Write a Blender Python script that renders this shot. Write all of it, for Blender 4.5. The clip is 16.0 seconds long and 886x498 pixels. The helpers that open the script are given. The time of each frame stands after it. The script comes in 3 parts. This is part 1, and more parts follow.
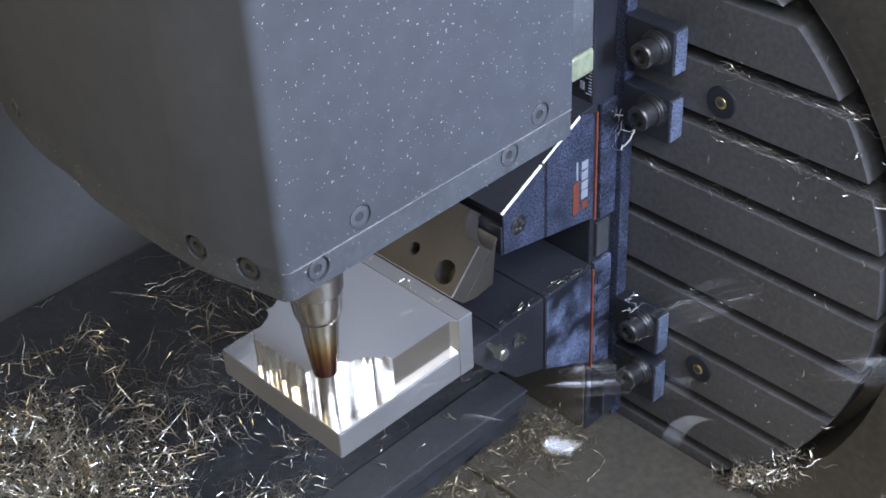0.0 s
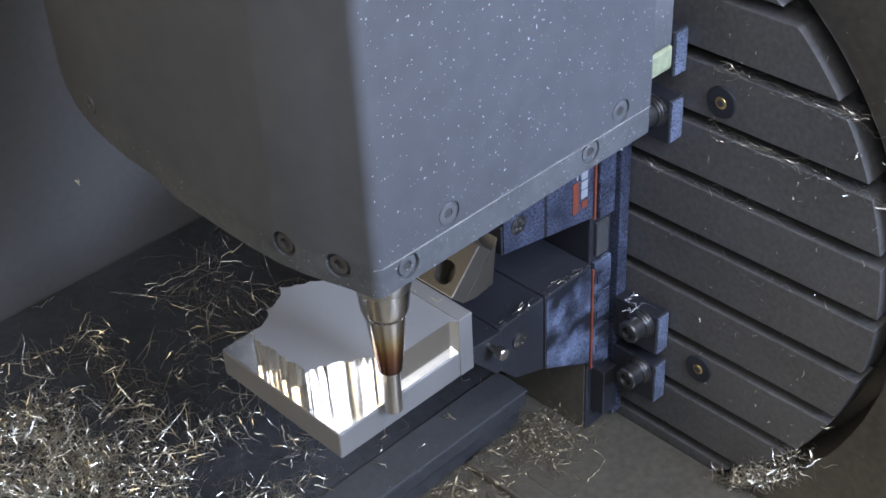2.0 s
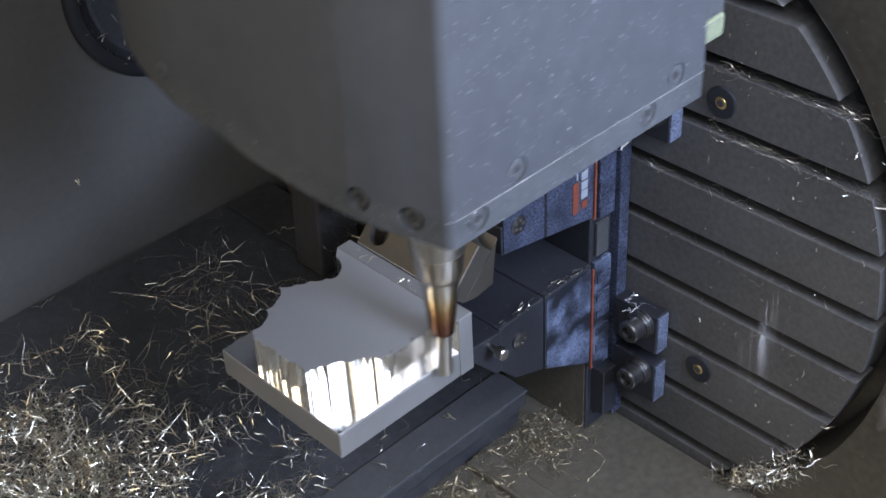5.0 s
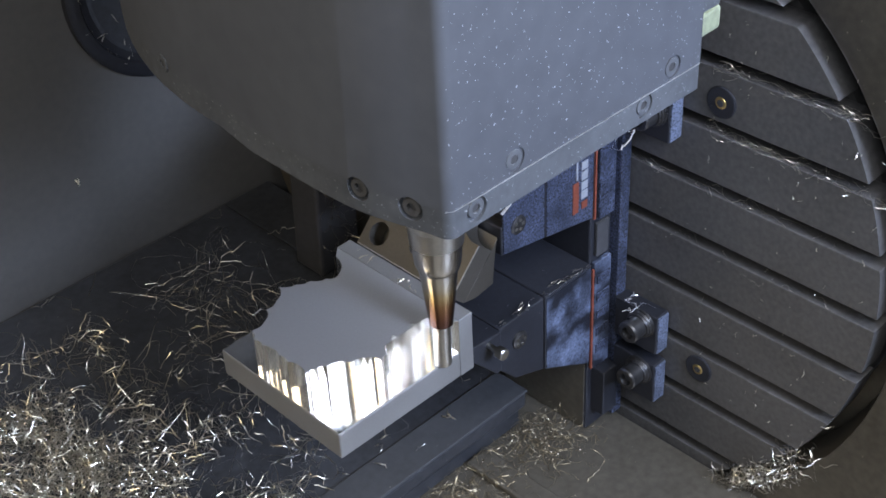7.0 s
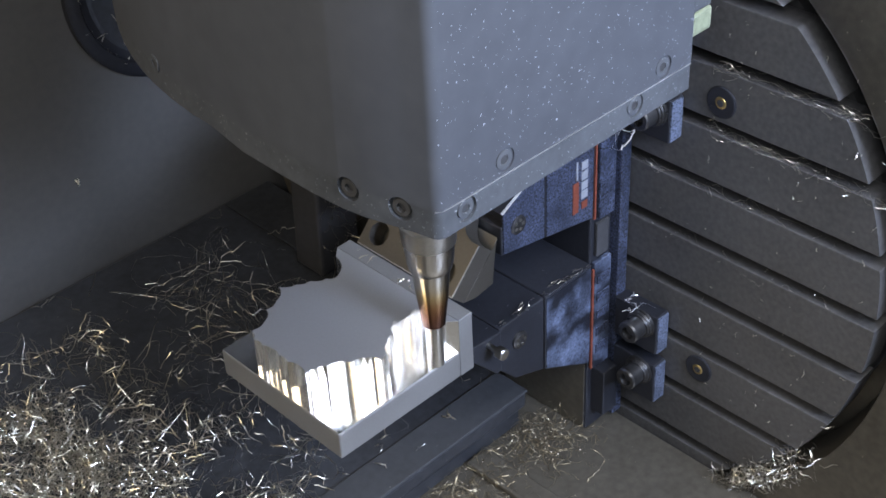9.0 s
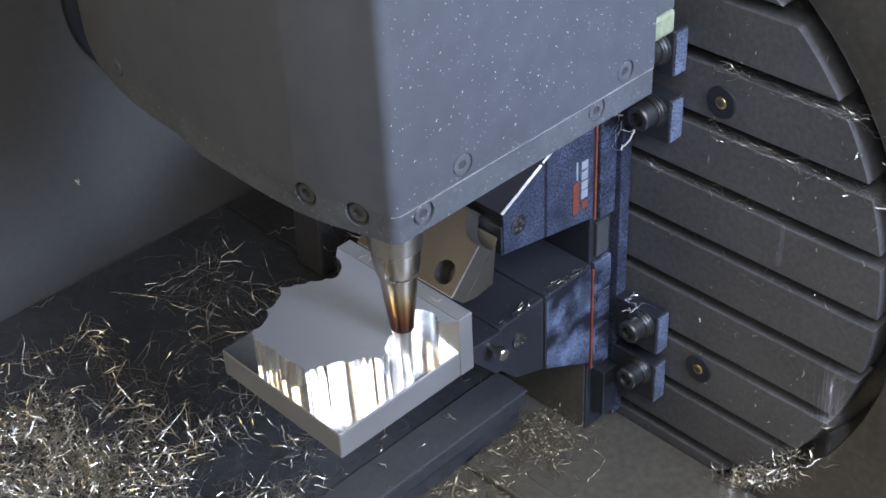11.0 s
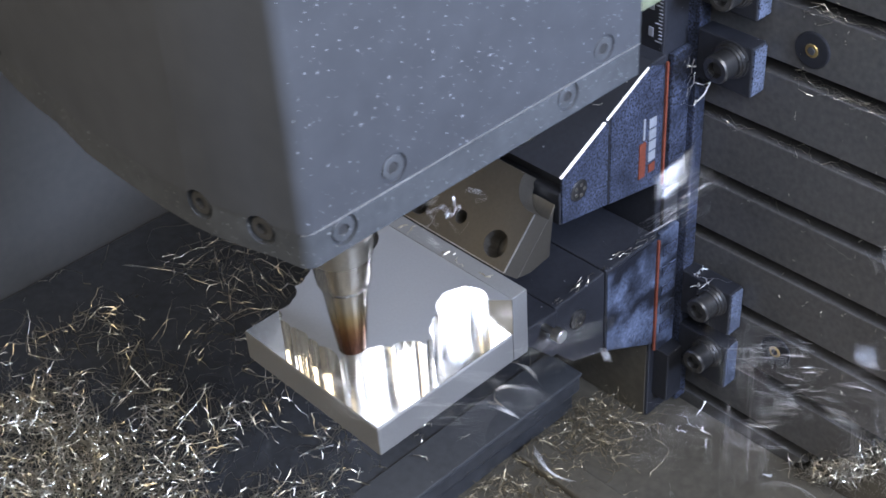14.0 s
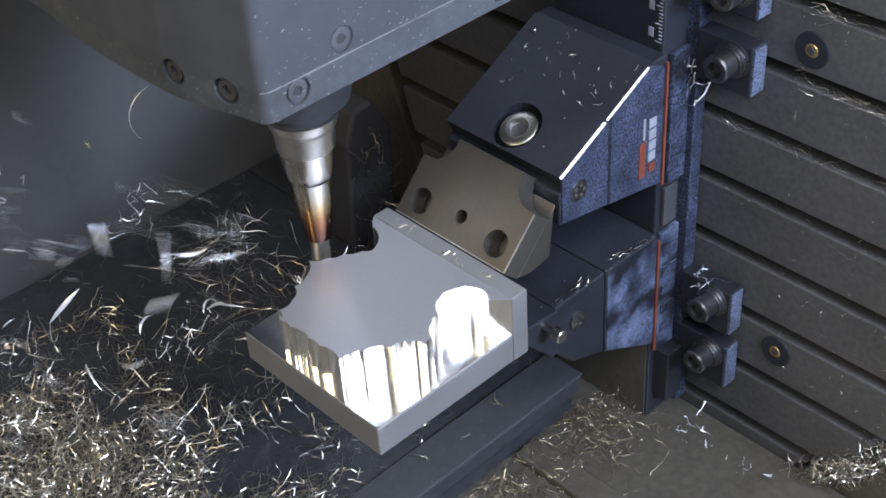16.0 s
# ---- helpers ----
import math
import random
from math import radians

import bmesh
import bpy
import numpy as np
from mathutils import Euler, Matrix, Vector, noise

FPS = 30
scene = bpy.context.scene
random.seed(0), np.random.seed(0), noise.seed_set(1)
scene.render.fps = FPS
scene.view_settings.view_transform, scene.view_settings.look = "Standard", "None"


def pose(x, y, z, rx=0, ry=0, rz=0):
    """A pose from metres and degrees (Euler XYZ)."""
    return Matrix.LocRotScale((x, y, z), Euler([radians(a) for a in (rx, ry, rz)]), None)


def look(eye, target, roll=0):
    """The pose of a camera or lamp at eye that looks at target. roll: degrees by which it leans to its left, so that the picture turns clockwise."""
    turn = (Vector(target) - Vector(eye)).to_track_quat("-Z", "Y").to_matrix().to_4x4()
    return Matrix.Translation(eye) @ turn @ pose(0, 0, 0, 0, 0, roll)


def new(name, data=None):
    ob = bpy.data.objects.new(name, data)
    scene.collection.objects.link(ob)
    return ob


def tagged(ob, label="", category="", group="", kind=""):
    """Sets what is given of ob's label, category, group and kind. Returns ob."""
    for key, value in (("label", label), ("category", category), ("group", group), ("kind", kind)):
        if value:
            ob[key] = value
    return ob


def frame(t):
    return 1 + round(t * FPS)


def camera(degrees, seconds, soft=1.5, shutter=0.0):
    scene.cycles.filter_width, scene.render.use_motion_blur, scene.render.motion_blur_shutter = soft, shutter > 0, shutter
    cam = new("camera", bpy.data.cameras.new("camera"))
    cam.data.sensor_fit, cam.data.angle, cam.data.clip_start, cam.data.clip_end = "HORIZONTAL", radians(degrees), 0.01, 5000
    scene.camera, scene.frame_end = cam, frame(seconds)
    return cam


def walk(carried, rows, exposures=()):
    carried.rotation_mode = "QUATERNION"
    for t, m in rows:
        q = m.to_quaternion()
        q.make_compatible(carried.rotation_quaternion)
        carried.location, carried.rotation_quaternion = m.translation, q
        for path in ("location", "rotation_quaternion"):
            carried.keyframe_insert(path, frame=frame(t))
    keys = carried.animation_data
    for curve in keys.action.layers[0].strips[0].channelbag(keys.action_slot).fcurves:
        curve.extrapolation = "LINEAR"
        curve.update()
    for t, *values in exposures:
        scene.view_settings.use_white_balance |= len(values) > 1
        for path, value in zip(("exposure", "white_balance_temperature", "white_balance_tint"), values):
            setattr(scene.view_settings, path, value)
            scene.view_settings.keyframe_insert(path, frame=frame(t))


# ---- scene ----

cam = camera(35.49, 16.0, soft=1.65, shutter=0.55)
WIDE = look((-0.37136, -0.50557, 0.59938), (0.1201, 0.02592, 0.06461), -3.119)
CLOSE = look((-0.32331, -0.43188, 0.53706), (0.14687, 0.10278, -0.01361), -4.02)
walk(cam, [(0.0, WIDE), (12.5, WIDE), (12.6, CLOSE), (16.0, CLOSE)], exposures=[(0.0, 1.0), (16.0, 1.0)])

# ---- world and lamps ----
world = bpy.data.worlds.new("world")
scene.world = world
world.use_nodes = True
world.node_tree.nodes["Background"].inputs[0].default_value = (0.55, 0.62, 0.75, 1)
world.node_tree.nodes["Background"].inputs[1].default_value = 0.05


def area_lamp(name, eye, target, w, h, power, colour, spread=180):
    data = bpy.data.lights.new(name, "AREA")
    data.shape, data.size, data.size_y, data.energy, data.color = "RECTANGLE", w, h, power, colour
    data.spread = radians(spread)
    ob = new(name, data)
    ob.matrix_world = look(eye, target)
    return ob


area_lamp("work_light", (0.163, -1.06, 0.62), (0.24, 0.0, 0.12), 0.39, 0.28, 2.7, (0.60, 0.72, 1.0), 75)
# Unseen overhead fill, hung below the roof to lift the dark parts.
area_lamp("overhead_fill", (0.02, -0.62, 0.86), (0.02, -0.62, 0.0), 0.6, 0.5, 6.2, (0.94, 0.95, 1.0))
# Added light by the table, unseen, so the block's top reflects brightly.
area_lamp("block_top_fill", (0.345, 0.40, 0.44), (0.04, 0.06, 0.03), 0.34, 0.24, 0.27, (0.86, 0.91, 1.0))
# Light added behind the camera, with no window built, to whiten milled walls.
area_lamp("front_fill", (-0.64, -0.72, 0.92), (0.05, 0.05, 0.0), 0.6, 0.5, 3.6, (0.93, 0.96, 1.0))
# Unseen warm fill from the side, added for golden tones on the metal.
area_lamp("warm_side_fill", (-0.78, 0.20, 0.62), (0.05, 0.08, -0.05), 0.3, 0.4, 1.8, (1.0, 0.82, 0.54))


# ---- materials ----
def material(name, colour, rough=0.5, metal=0.0, grain=200.0, vary=0.25, blotch=18.0, bump=0.15, speck=None, speck_scale=260.0, speck_at=0.74,
             stretch=(1, 1, 1), rough_vary=0.15, speck_soft=0.03):
    m = bpy.data.materials.new(name)
    m.use_nodes = True
    n, l = m.node_tree.nodes, m.node_tree.links
    b = n["Principled BSDF"]
    b.inputs["Metallic"].default_value = metal
    co = n.new("ShaderNodeTexCoord")
    mp = n.new("ShaderNodeMapping")
    mp.inputs["Scale"].default_value = stretch
    l.new(co.outputs["Object"], mp.inputs["Vector"])
    fine, big = n.new("ShaderNodeTexNoise"), n.new("ShaderNodeTexNoise")
    fine.inputs["Scale"].default_value, fine.inputs["Detail"].default_value = grain, 4
    big.inputs["Scale"].default_value, big.inputs["Detail"].default_value = blotch, 3
    for t in (fine, big):
        l.new(mp.outputs[0], t.inputs["Vector"])
    mix = n.new("ShaderNodeMath")
    mix.operation = "ADD"
    l.new(fine.outputs[0], mix.inputs[0])
    l.new(big.outputs[0], mix.inputs[1])
    ramp = n.new("ShaderNodeMapRange")
    ramp.inputs["From Min"].default_value, ramp.inputs["From Max"].default_value = 0.6, 1.4
    ramp.inputs["To Min"].default_value, ramp.inputs["To Max"].default_value = 1 - vary, 1 + vary
    l.new(mix.outputs[0], ramp.inputs["Value"])
    tint = n.new("ShaderNodeVectorMath")
    tint.operation = "SCALE"
    tint.inputs[0].default_value = colour
    l.new(ramp.outputs[0], tint.inputs["Scale"])
    out = tint.outputs[0]
    if speck:
        dots = n.new("ShaderNodeTexNoise")
        dots.inputs["Scale"].default_value, dots.inputs["Detail"].default_value = speck_scale, 2 if speck_soft < 0.1 else 8
        l.new(co.outputs["Object"], dots.inputs["Vector"])
        cut = n.new("ShaderNodeMapRange")
        cut.inputs["From Min"].default_value, cut.inputs["From Max"].default_value = speck_at, speck_at + speck_soft
        l.new(dots.outputs[0], cut.inputs["Value"])
        both = n.new("ShaderNodeMix")
        both.data_type = "RGBA"
        l.new(cut.outputs[0], both.inputs["Factor"])
        l.new(out, both.inputs[6])
        both.inputs[7].default_value = (*speck, 1)
        out = both.outputs[2]
    l.new(out, b.inputs["Base Color"])
    rr = n.new("ShaderNodeMapRange")
    rr.inputs["To Min"].default_value, rr.inputs["To Max"].default_value = max(0.03, rough - rough_vary), min(1, rough + rough_vary)
    l.new(big.outputs[0], rr.inputs["Value"])
    l.new(rr.outputs[0], b.inputs["Roughness"])
    if bump:
        bp = n.new("ShaderNodeBump")
        bp.inputs["Strength"].default_value, bp.inputs["Distance"].default_value = bump, 0.0006
        l.new(fine.outputs[0], bp.inputs["Height"])
        l.new(bp.outputs[0], b.inputs["Normal"])
    return m


def banded(name, stops, rough, axis=2, lo=0.0, hi=1.0):
    """A metal whose tint runs along one axis, as heat colours do."""
    m = material(name, (0.5, 0.5, 0.5), rough, 1.0, 500, 0.1, 40, 0.02)
    n, l = m.node_tree.nodes, m.node_tree.links
    co, sep, mr, cr = n.new("ShaderNodeTexCoord"), n.new("ShaderNodeSeparateXYZ"), n.new("ShaderNodeMapRange"), n.new("ShaderNodeValToRGB")
    l.new(co.outputs["Object"], sep.inputs[0])
    l.new(sep.outputs[axis], mr.inputs["Value"])
    mr.inputs["From Min"].default_value, mr.inputs["From Max"].default_value = lo, hi
    l.new(mr.outputs[0], cr.inputs[0])
    e = cr.color_ramp.elements
    for i, (p, c) in enumerate(stops):
        s = e[i] if i < 2 else e.new(p)
        s.position, s.color = p, (*c, 1)
    l.new(cr.outputs[0], n["Principled BSDF"].inputs["Base Color"])
    return m


HEAD = material("grey_enamel", (0.057, 0.062, 0.074), 0.42, 0.0, 90, 0.16, 6, 0.03)
HEAD_DUSTY = material("grey_enamel_with_droplets", (0.057, 0.062, 0.074), 0.42, 0.0, 90, 0.16, 6, 0.03, speck=(0.31, 0.33, 0.38), speck_scale=540, speck_at=0.680)
LIP = material("worn_lip", (0.066, 0.072, 0.083), 0.42, 0.1, 160, 0.3, 30, 0.15, speck=(0.26, 0.28, 0.30), speck_scale=560, speck_at=0.68)
# Pale steel for the seam and for edge strips, painted highlights among them.
SEAM = material("bright_edge_steel", (0.5, 0.51, 0.53), 0.35, 0.8, 300, 0.3, 60, 0.2)
STEEL = material("turned_steel", (0.52, 0.515, 0.50), 0.32, 1.0, 400, 0.12, 20, 0.02)
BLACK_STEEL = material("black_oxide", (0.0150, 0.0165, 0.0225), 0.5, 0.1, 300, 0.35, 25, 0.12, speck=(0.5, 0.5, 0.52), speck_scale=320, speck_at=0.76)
BOLT = material("dark_bolt_steel", (0.115, 0.115, 0.12), 0.33, 0.9, 300, 0.3, 60, 0.1)
# Blued steel; some of the bluish light on it is in the colour.
VISE = material("blued_and_blue_lit_steel", (0.060, 0.074, 0.125), 0.48, 0.35, 520, 0.85, 55, 0.35, speck=(0.018, 0.02, 0.028), speck_scale=700, speck_at=0.52)
LIT_BLUE = material("blue_lit_scuffed_steel", (0.12, 0.145, 0.215), 0.45, 0.3, 500, 0.6, 90, 0.3, speck=(0.02, 0.024, 0.035), speck_scale=700, speck_at=0.56)
TABLE = material("dark_table_iron", (0.082, 0.081, 0.083), 0.36, 0.25, 260, 0.38, 8, 0.08, speck=(0.55, 0.55, 0.55), speck_scale=340, speck_at=0.775)
SLOT = material("slot_iron", (0.058, 0.058, 0.06), 0.5, 0.3, 200, 0.3, 14, 0.1)
# Tops darker, walls and rim paler: part of the light is in these colours.
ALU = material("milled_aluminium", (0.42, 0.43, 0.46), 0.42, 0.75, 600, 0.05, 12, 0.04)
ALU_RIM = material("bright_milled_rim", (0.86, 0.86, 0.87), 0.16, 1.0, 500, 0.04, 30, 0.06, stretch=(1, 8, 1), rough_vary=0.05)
LIT_WALL = material("lit_side_milled_aluminium", (0.9, 0.9, 0.9), 0.2, 1.0, 300, 0.05, 30, 0.10, stretch=(6, 6, 0.2))
ALU_SAW = material("sawn_aluminium", (0.36, 0.365, 0.375), 0.5, 0.8, 700, 0.08, 20, 0.1)
JAW = material("bronze_grey_jaw_steel", (0.152, 0.141, 0.124), 0.40, 0.85, 500, 0.1, 25, 0.05)
PANEL = material("grey_sheet_metal", (0.086, 0.085, 0.086), 0.65, 0.1, 120, 0.12, 5, 0.03, speck=(0.4, 0.4, 0.4), speck_scale=120, speck_at=0.8)
FLOOR = material("dark_cover_steel", (0.052, 0.056, 0.066), 0.34, 0.4, 160, 0.4, 9, 0.1, speck=(0.4, 0.38, 0.33), speck_scale=400, speck_at=0.77)
PLATE = material("oily_grey_plate", (0.062, 0.066, 0.075), 0.38, 0.3, 200, 0.2, 14, 0.05, speck=(0.35, 0.35, 0.34), speck_scale=420, speck_at=0.76)
SUMP = material("oily_brown_sheet", (0.12, 0.11, 0.092), 0.32, 0.5, 160, 0.3, 9, 0.1, speck=(0.4, 0.36, 0.28), speck_scale=400, speck_at=0.75)
CHIP = material("aluminium_swarf", (0.60, 0.57, 0.50), 0.36, 1.0, 300, 0.25, 45, 0.0)
OILY_CHIP = material("oily_golden_swarf", (0.30, 0.26, 0.185), 0.45, 0.9, 300, 0.3, 45, 0.0)
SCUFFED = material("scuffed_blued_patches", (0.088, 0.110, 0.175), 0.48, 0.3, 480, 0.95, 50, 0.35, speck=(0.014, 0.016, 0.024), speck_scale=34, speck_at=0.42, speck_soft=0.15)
BRIGHT_CHIP = material("fresh_aluminium_chip", (0.9, 0.91, 0.93), 0.35, 0.7, 300, 0.1, 60, 0.0)
RED = material("orange_red_paint", (0.15, 0.040, 0.024), 0.5, 0.0, 500, 0.4, 60, 0.1)
WHITE = material("white_paint", (0.21, 0.225, 0.26), 0.5, 0.0, 500, 0.2, 60, 0.1)
BRASS = material("brass", (0.6, 0.45, 0.2), 0.35, 1.0, 400, 0.2, 60, 0.05)
GREEN = material("green_grey_plastic", (0.19, 0.215, 0.15), 0.4, 0.0, 200, 0.5, 40, 0.2)
MATTE = material("matte_black", (0.034, 0.035, 0.041), 0.6, 0.0, 160, 0.3, 14, 0.1)
# Dark nose and groove; also discs whose colour gives holes their shade.
DARK = material("dark_nose_and_recess", (0.042, 0.043, 0.048), 0.6, 0.2, 200, 0.3, 20, 0.05)
HEAT = banded("heat_tinted_steel", [(0.0, (0.10, 0.055, 0.05)), (1.0, (0.50, 0.49, 0.48)), (0.2, (0.16, 0.075, 0.05)), (0.42, (0.28, 0.155, 0.08)),
                                    (0.6, (0.44, 0.34, 0.19)), (0.78, (0.50, 0.47, 0.41))], 0.2, 2, 0.034, 0.080)


# ---- mesh helpers ----
def link(name, bm, mat, parent=None, label="", smooth=False):
    me = bpy.data.meshes.new(name)
    bmesh.ops.recalc_face_normals(bm, faces=bm.faces[:])
    bm.to_mesh(me)
    bm.free()
    for mm in (mat if isinstance(mat, (list, tuple)) else [mat]):
        me.materials.append(mm)
    if smooth:
        me.polygons.foreach_set("use_smooth", [True] * len(me.polygons))
        me.set_sharp_from_angle(angle=radians(35))
    ob = new(name, me)
    if parent:
        ob.parent = parent
    if label:
        ob["label"] = label
    return ob


def part(name, bm, mat, parent, label="", smooth=False):
    return link(name, bm, mat, parent, label, smooth)


def thing(name, label, category, group="", kind=""):
    return tagged(new(name), label, category, group, kind)


def box(x0, x1, y0, y1, z0, z1, bevel=0.0, bm=None):
    bm = bm or bmesh.new()
    m = Matrix.LocRotScale(((x0 + x1) / 2, (y0 + y1) / 2, (z0 + z1) / 2), None, (x1 - x0, y1 - y0, z1 - z0))
    r = bmesh.ops.create_cube(bm, size=1, matrix=m)
    if bevel:
        vs = set(r["verts"])
        es = [e for e in bm.edges if e.verts[0] in vs and e.verts[1] in vs]
        bmesh.ops.bevel(bm, geom=es, offset=bevel, segments=2, affect="EDGES", profile=0.5)
    return bm


def prism(points, lo, hi, axis="z", bevel=0.0):
    """A plan outline drawn out along an axis: (x, y) along z, (x, z) along y, (y, z) along x."""
    put = {"z": lambda p, h: (p[0], p[1], h), "y": lambda p, h: (p[0], h, p[1]), "x": lambda p, h: (h, p[0], p[1])}[axis]
    bm = bmesh.new()
    a = [bm.verts.new(put(p, lo)) for p in points]
    b = [bm.verts.new(put(p, hi)) for p in points]
    bm.faces.new(a)
    bm.faces.new(b[::-1])
    for i in range(len(points)):
        j = (i + 1) % len(points)
        bm.faces.new((a[i], b[i], b[j], a[j]))
    if bevel:
        bmesh.ops.bevel(bm, geom=bm.edges[:], offset=bevel, segments=2, affect="EDGES", profile=0.5)
    return bm


def turned(profile, n=40, m=None, bm=None):
    """A turned body: rings of (height, radius) about z."""
    bm = bm or bmesh.new()
    rings = []
    for h, r in profile:
        rings.append([bm.verts.new(((m or Matrix()) @ Vector((r * math.cos(2 * math.pi * i / n), r * math.sin(2 * math.pi * i / n), h)))) for i in range(n)])
    for p, q in zip(rings, rings[1:]):
        for i in range(n):
            bm.faces.new((p[i], p[(i + 1) % n], q[(i + 1) % n], q[i]))
    bm.faces.new(rings[0][::-1])
    bm.faces.new(rings[-1])
    return bm


def arc(cx, cy, r, a0, a1, n):
    return [(cx + r * math.cos(radians(a0 + (a1 - a0) * i / n)), cy + r * math.sin(radians(a0 + (a1 - a0) * i / n))) for i in range(n + 1)]


def facing(x, y, z, out):
    """A pose at a place whose z axis points along out."""
    return Matrix.Translation((x, y, z)) @ Vector(out).to_track_quat("Z", "Y").to_matrix().to_4x4()


# ---- the machine's chamber ----
wall = tagged(link("wall_back", box(-1.0, 0.4, 0.467, 0.5, -0.30, 1.2), PANEL), "dark grey sheet metal side wall of the machine", "wall", kind="structure")
tagged(link("wall_front", box(-1.0, 0.4, -1.25, -1.2, -0.30, 1.2), PANEL), "grey sheet metal wall of the chamber", "wall", kind="structure")
tagged(link("wall_door", box(-1.05, -1.0, -1.2, 0.467, -0.30, 1.2), PANEL), "grey sheet metal door wall of the chamber", "wall", kind="structure")
tagged(link("wall_table", box(0.36, 0.4, -1.2, 0.467, -0.30, 1.2), SUMP), "brownish grey housing behind the rotary table", "wall", kind="structure")
tagged(link("ceiling", box(-1.05, 0.4, -1.25, 0.5, 1.2, 1.25), PANEL), "grey sheet metal roof of the chamber", "ceiling", kind="structure")
tagged(link("floor", box(-1.0, 0.2955, -1.2, 0.467, -0.30, -0.195), SUMP), "oily brown sheet metal floor", "floor", kind="structure")

cover = thing("way_cover", "dark oily steel cover strewn with metal swarf", "machine cover")
part("plate", box(-0.95, 0.235, 0.061, 0.462, -0.175, -0.16, 0.002), FLOOR, cover)
part("front_plate", box(-0.95, 0.2362, 0.0600, 0.0945, -0.1598, -0.1575, 0.001), PLATE, cover, "smooth grey front plate")
part("end_plate", box(0.2354, 0.2900, 0.135, 0.462, -0.1755, -0.1602, 0.001), FLOOR, cover)
part("skirt", box(-0.95, 0.231, 0.066, 0.46, -0.1945, -0.1755), FLOOR, cover)

ledge = thing("floor_ledge", "oily brown steel strip on the chamber floor", "floor strip")
part("strip", box(0.166, 0.189, -0.7, 0.062, -0.1948, -0.1885, 0.002), SUMP, ledge)

# Added black post; stands in for the darkness behind the block.
wiper = thing("dark_area_post", "added black post for the dark area behind the block, with swarf strands", "machine wiper")
part("post", prism([(0.222, -0.1595), (0.268, -0.1595), (0.272, -0.060), (0.255, -0.030), (0.236, -0.034), (0.226, -0.060)], 0.298, 0.335, "y", 0.003), MATTE, wiper)

# ---- rotary table with slots ----
TY, TZ, TR, TX = 0.0613, 0.013, 0.253, 0.297
table = thing("rotary_table", "dark round rotary table set upright with parallel slots", "machine table")


def band(z0, z1, x0, x1, r):
    a0, a1 = math.asin(max(-1, min(1, z0 / r))), math.asin(max(-1, min(1, z1 / r)))
    right = [(TY + r * math.cos(a0 + (a1 - a0) * i / 14), TZ + r * math.sin(a0 + (a1 - a0) * i / 14)) for i in range(15)]
    left = [(2 * TY - y, z) for y, z in right[::-1]]
    return prism(right + left, x0, x1, "x", 0.0006)


def table_lands():
    cuts = [0.0122 - TZ + 0.0483 * k for k in range(-5, 6)]
    half = 0.0050
    edges = [-TR + 0.002] + [c for k in cuts if abs(k) < TR - 0.02 for c in (k - half, k + half)] + [TR - 0.002]
    for z0, z1 in zip(edges[::2], edges[1::2]):
        part("land", band(z0, z1, TX, TX + 0.022, TR), TABLE, table)


table_lands()
part("body", turned([(TX + 0.0225, TR - 0.006), (0.36, TR - 0.006)], 96, Matrix.Translation((0, TY, TZ)) @ Matrix.Rotation(radians(90), 4, "Y")), SLOT, table)
for sy in (-1, 1):
    for dz in (-0.1155, 0.1165):
        m = facing(TX, TY + sy * 0.121, TZ + dz, (-1, 0, 0))
        ring = part("port_ring", turned([(0.0, 0.0115), (0.0012, 0.0115), (0.0016, 0.0105)], 28, m), BLACK_STEEL, table)
        part("port_plug", turned([(0.0018, 0.0044), (0.0022, 0.0040)], 20, m), BRASS, ring)
        # solid disc, the hole's shade given by its dark colour
        part("port_hole", turned([(0.0023, 0.0026), (0.0025, 0.0024)], 12, m), DARK, ring)


# ring groove and outer housing face
def surround():
    bm = bmesh.new()
    n = 96
    rings = []
    for x, r in ((0.340, 0.262), (0.300, 0.269), (0.2985, 0.272), (0.2985, 0.42), (0.345, 0.42)):
        rings.append([bm.verts.new((x, TY + r * math.cos(2 * math.pi * i / n), TZ + r * math.sin(2 * math.pi * i / n))) for i in range(n)])
    for p, q in zip(rings, rings[1:]):
        for i in range(n):
            bm.faces.new((p[i], p[(i + 1) % n], q[(i + 1) % n], q[i]))
    return bm


tagged(link("table_housing", surround(), SUMP, smooth=True), "brownish grey ring housing round the rotary table", "machine housing", kind="structure")

# ---- vise ----
def pierced(outer, holes, depth, m, segs=24):
    """A plate with round holes: outline and holes (u, v, r) in the plate's plane, drawn back by depth, set by the pose m."""
    bm = bmesh.new()
    loops = [outer] + [arc(u, v, r, 0, 360 * (segs - 1) / segs, segs - 1) for u, v, r in holes]
    edges = []
    for loop in loops:
        vs = [bm.verts.new((u, v, 0)) for u, v in loop]
        edges += [bm.edges.new((vs[i], vs[(i + 1) % len(vs)])) for i in range(len(vs))]
    faces = [f for f in bmesh.ops.triangle_fill(bm, edges=edges, use_beauty=True)["geom"] if isinstance(f, bmesh.types.BMFace)]
    up = bmesh.ops.extrude_face_region(bm, geom=faces)["geom"]
    bmesh.ops.translate(bm, verts=[v for v in up if isinstance(v, bmesh.types.BMVert)], vec=(0, 0, -depth))
    bmesh.ops.transform(bm, matrix=m, verts=bm.verts[:])
    return bm


def plane_pose(origin, u, v):
    u, v = Vector(u).normalized(), Vector(v).normalized()
    w = u.cross(v)
    return Matrix.Translation(origin) @ Matrix((u, v, w)).transposed().to_4x4()


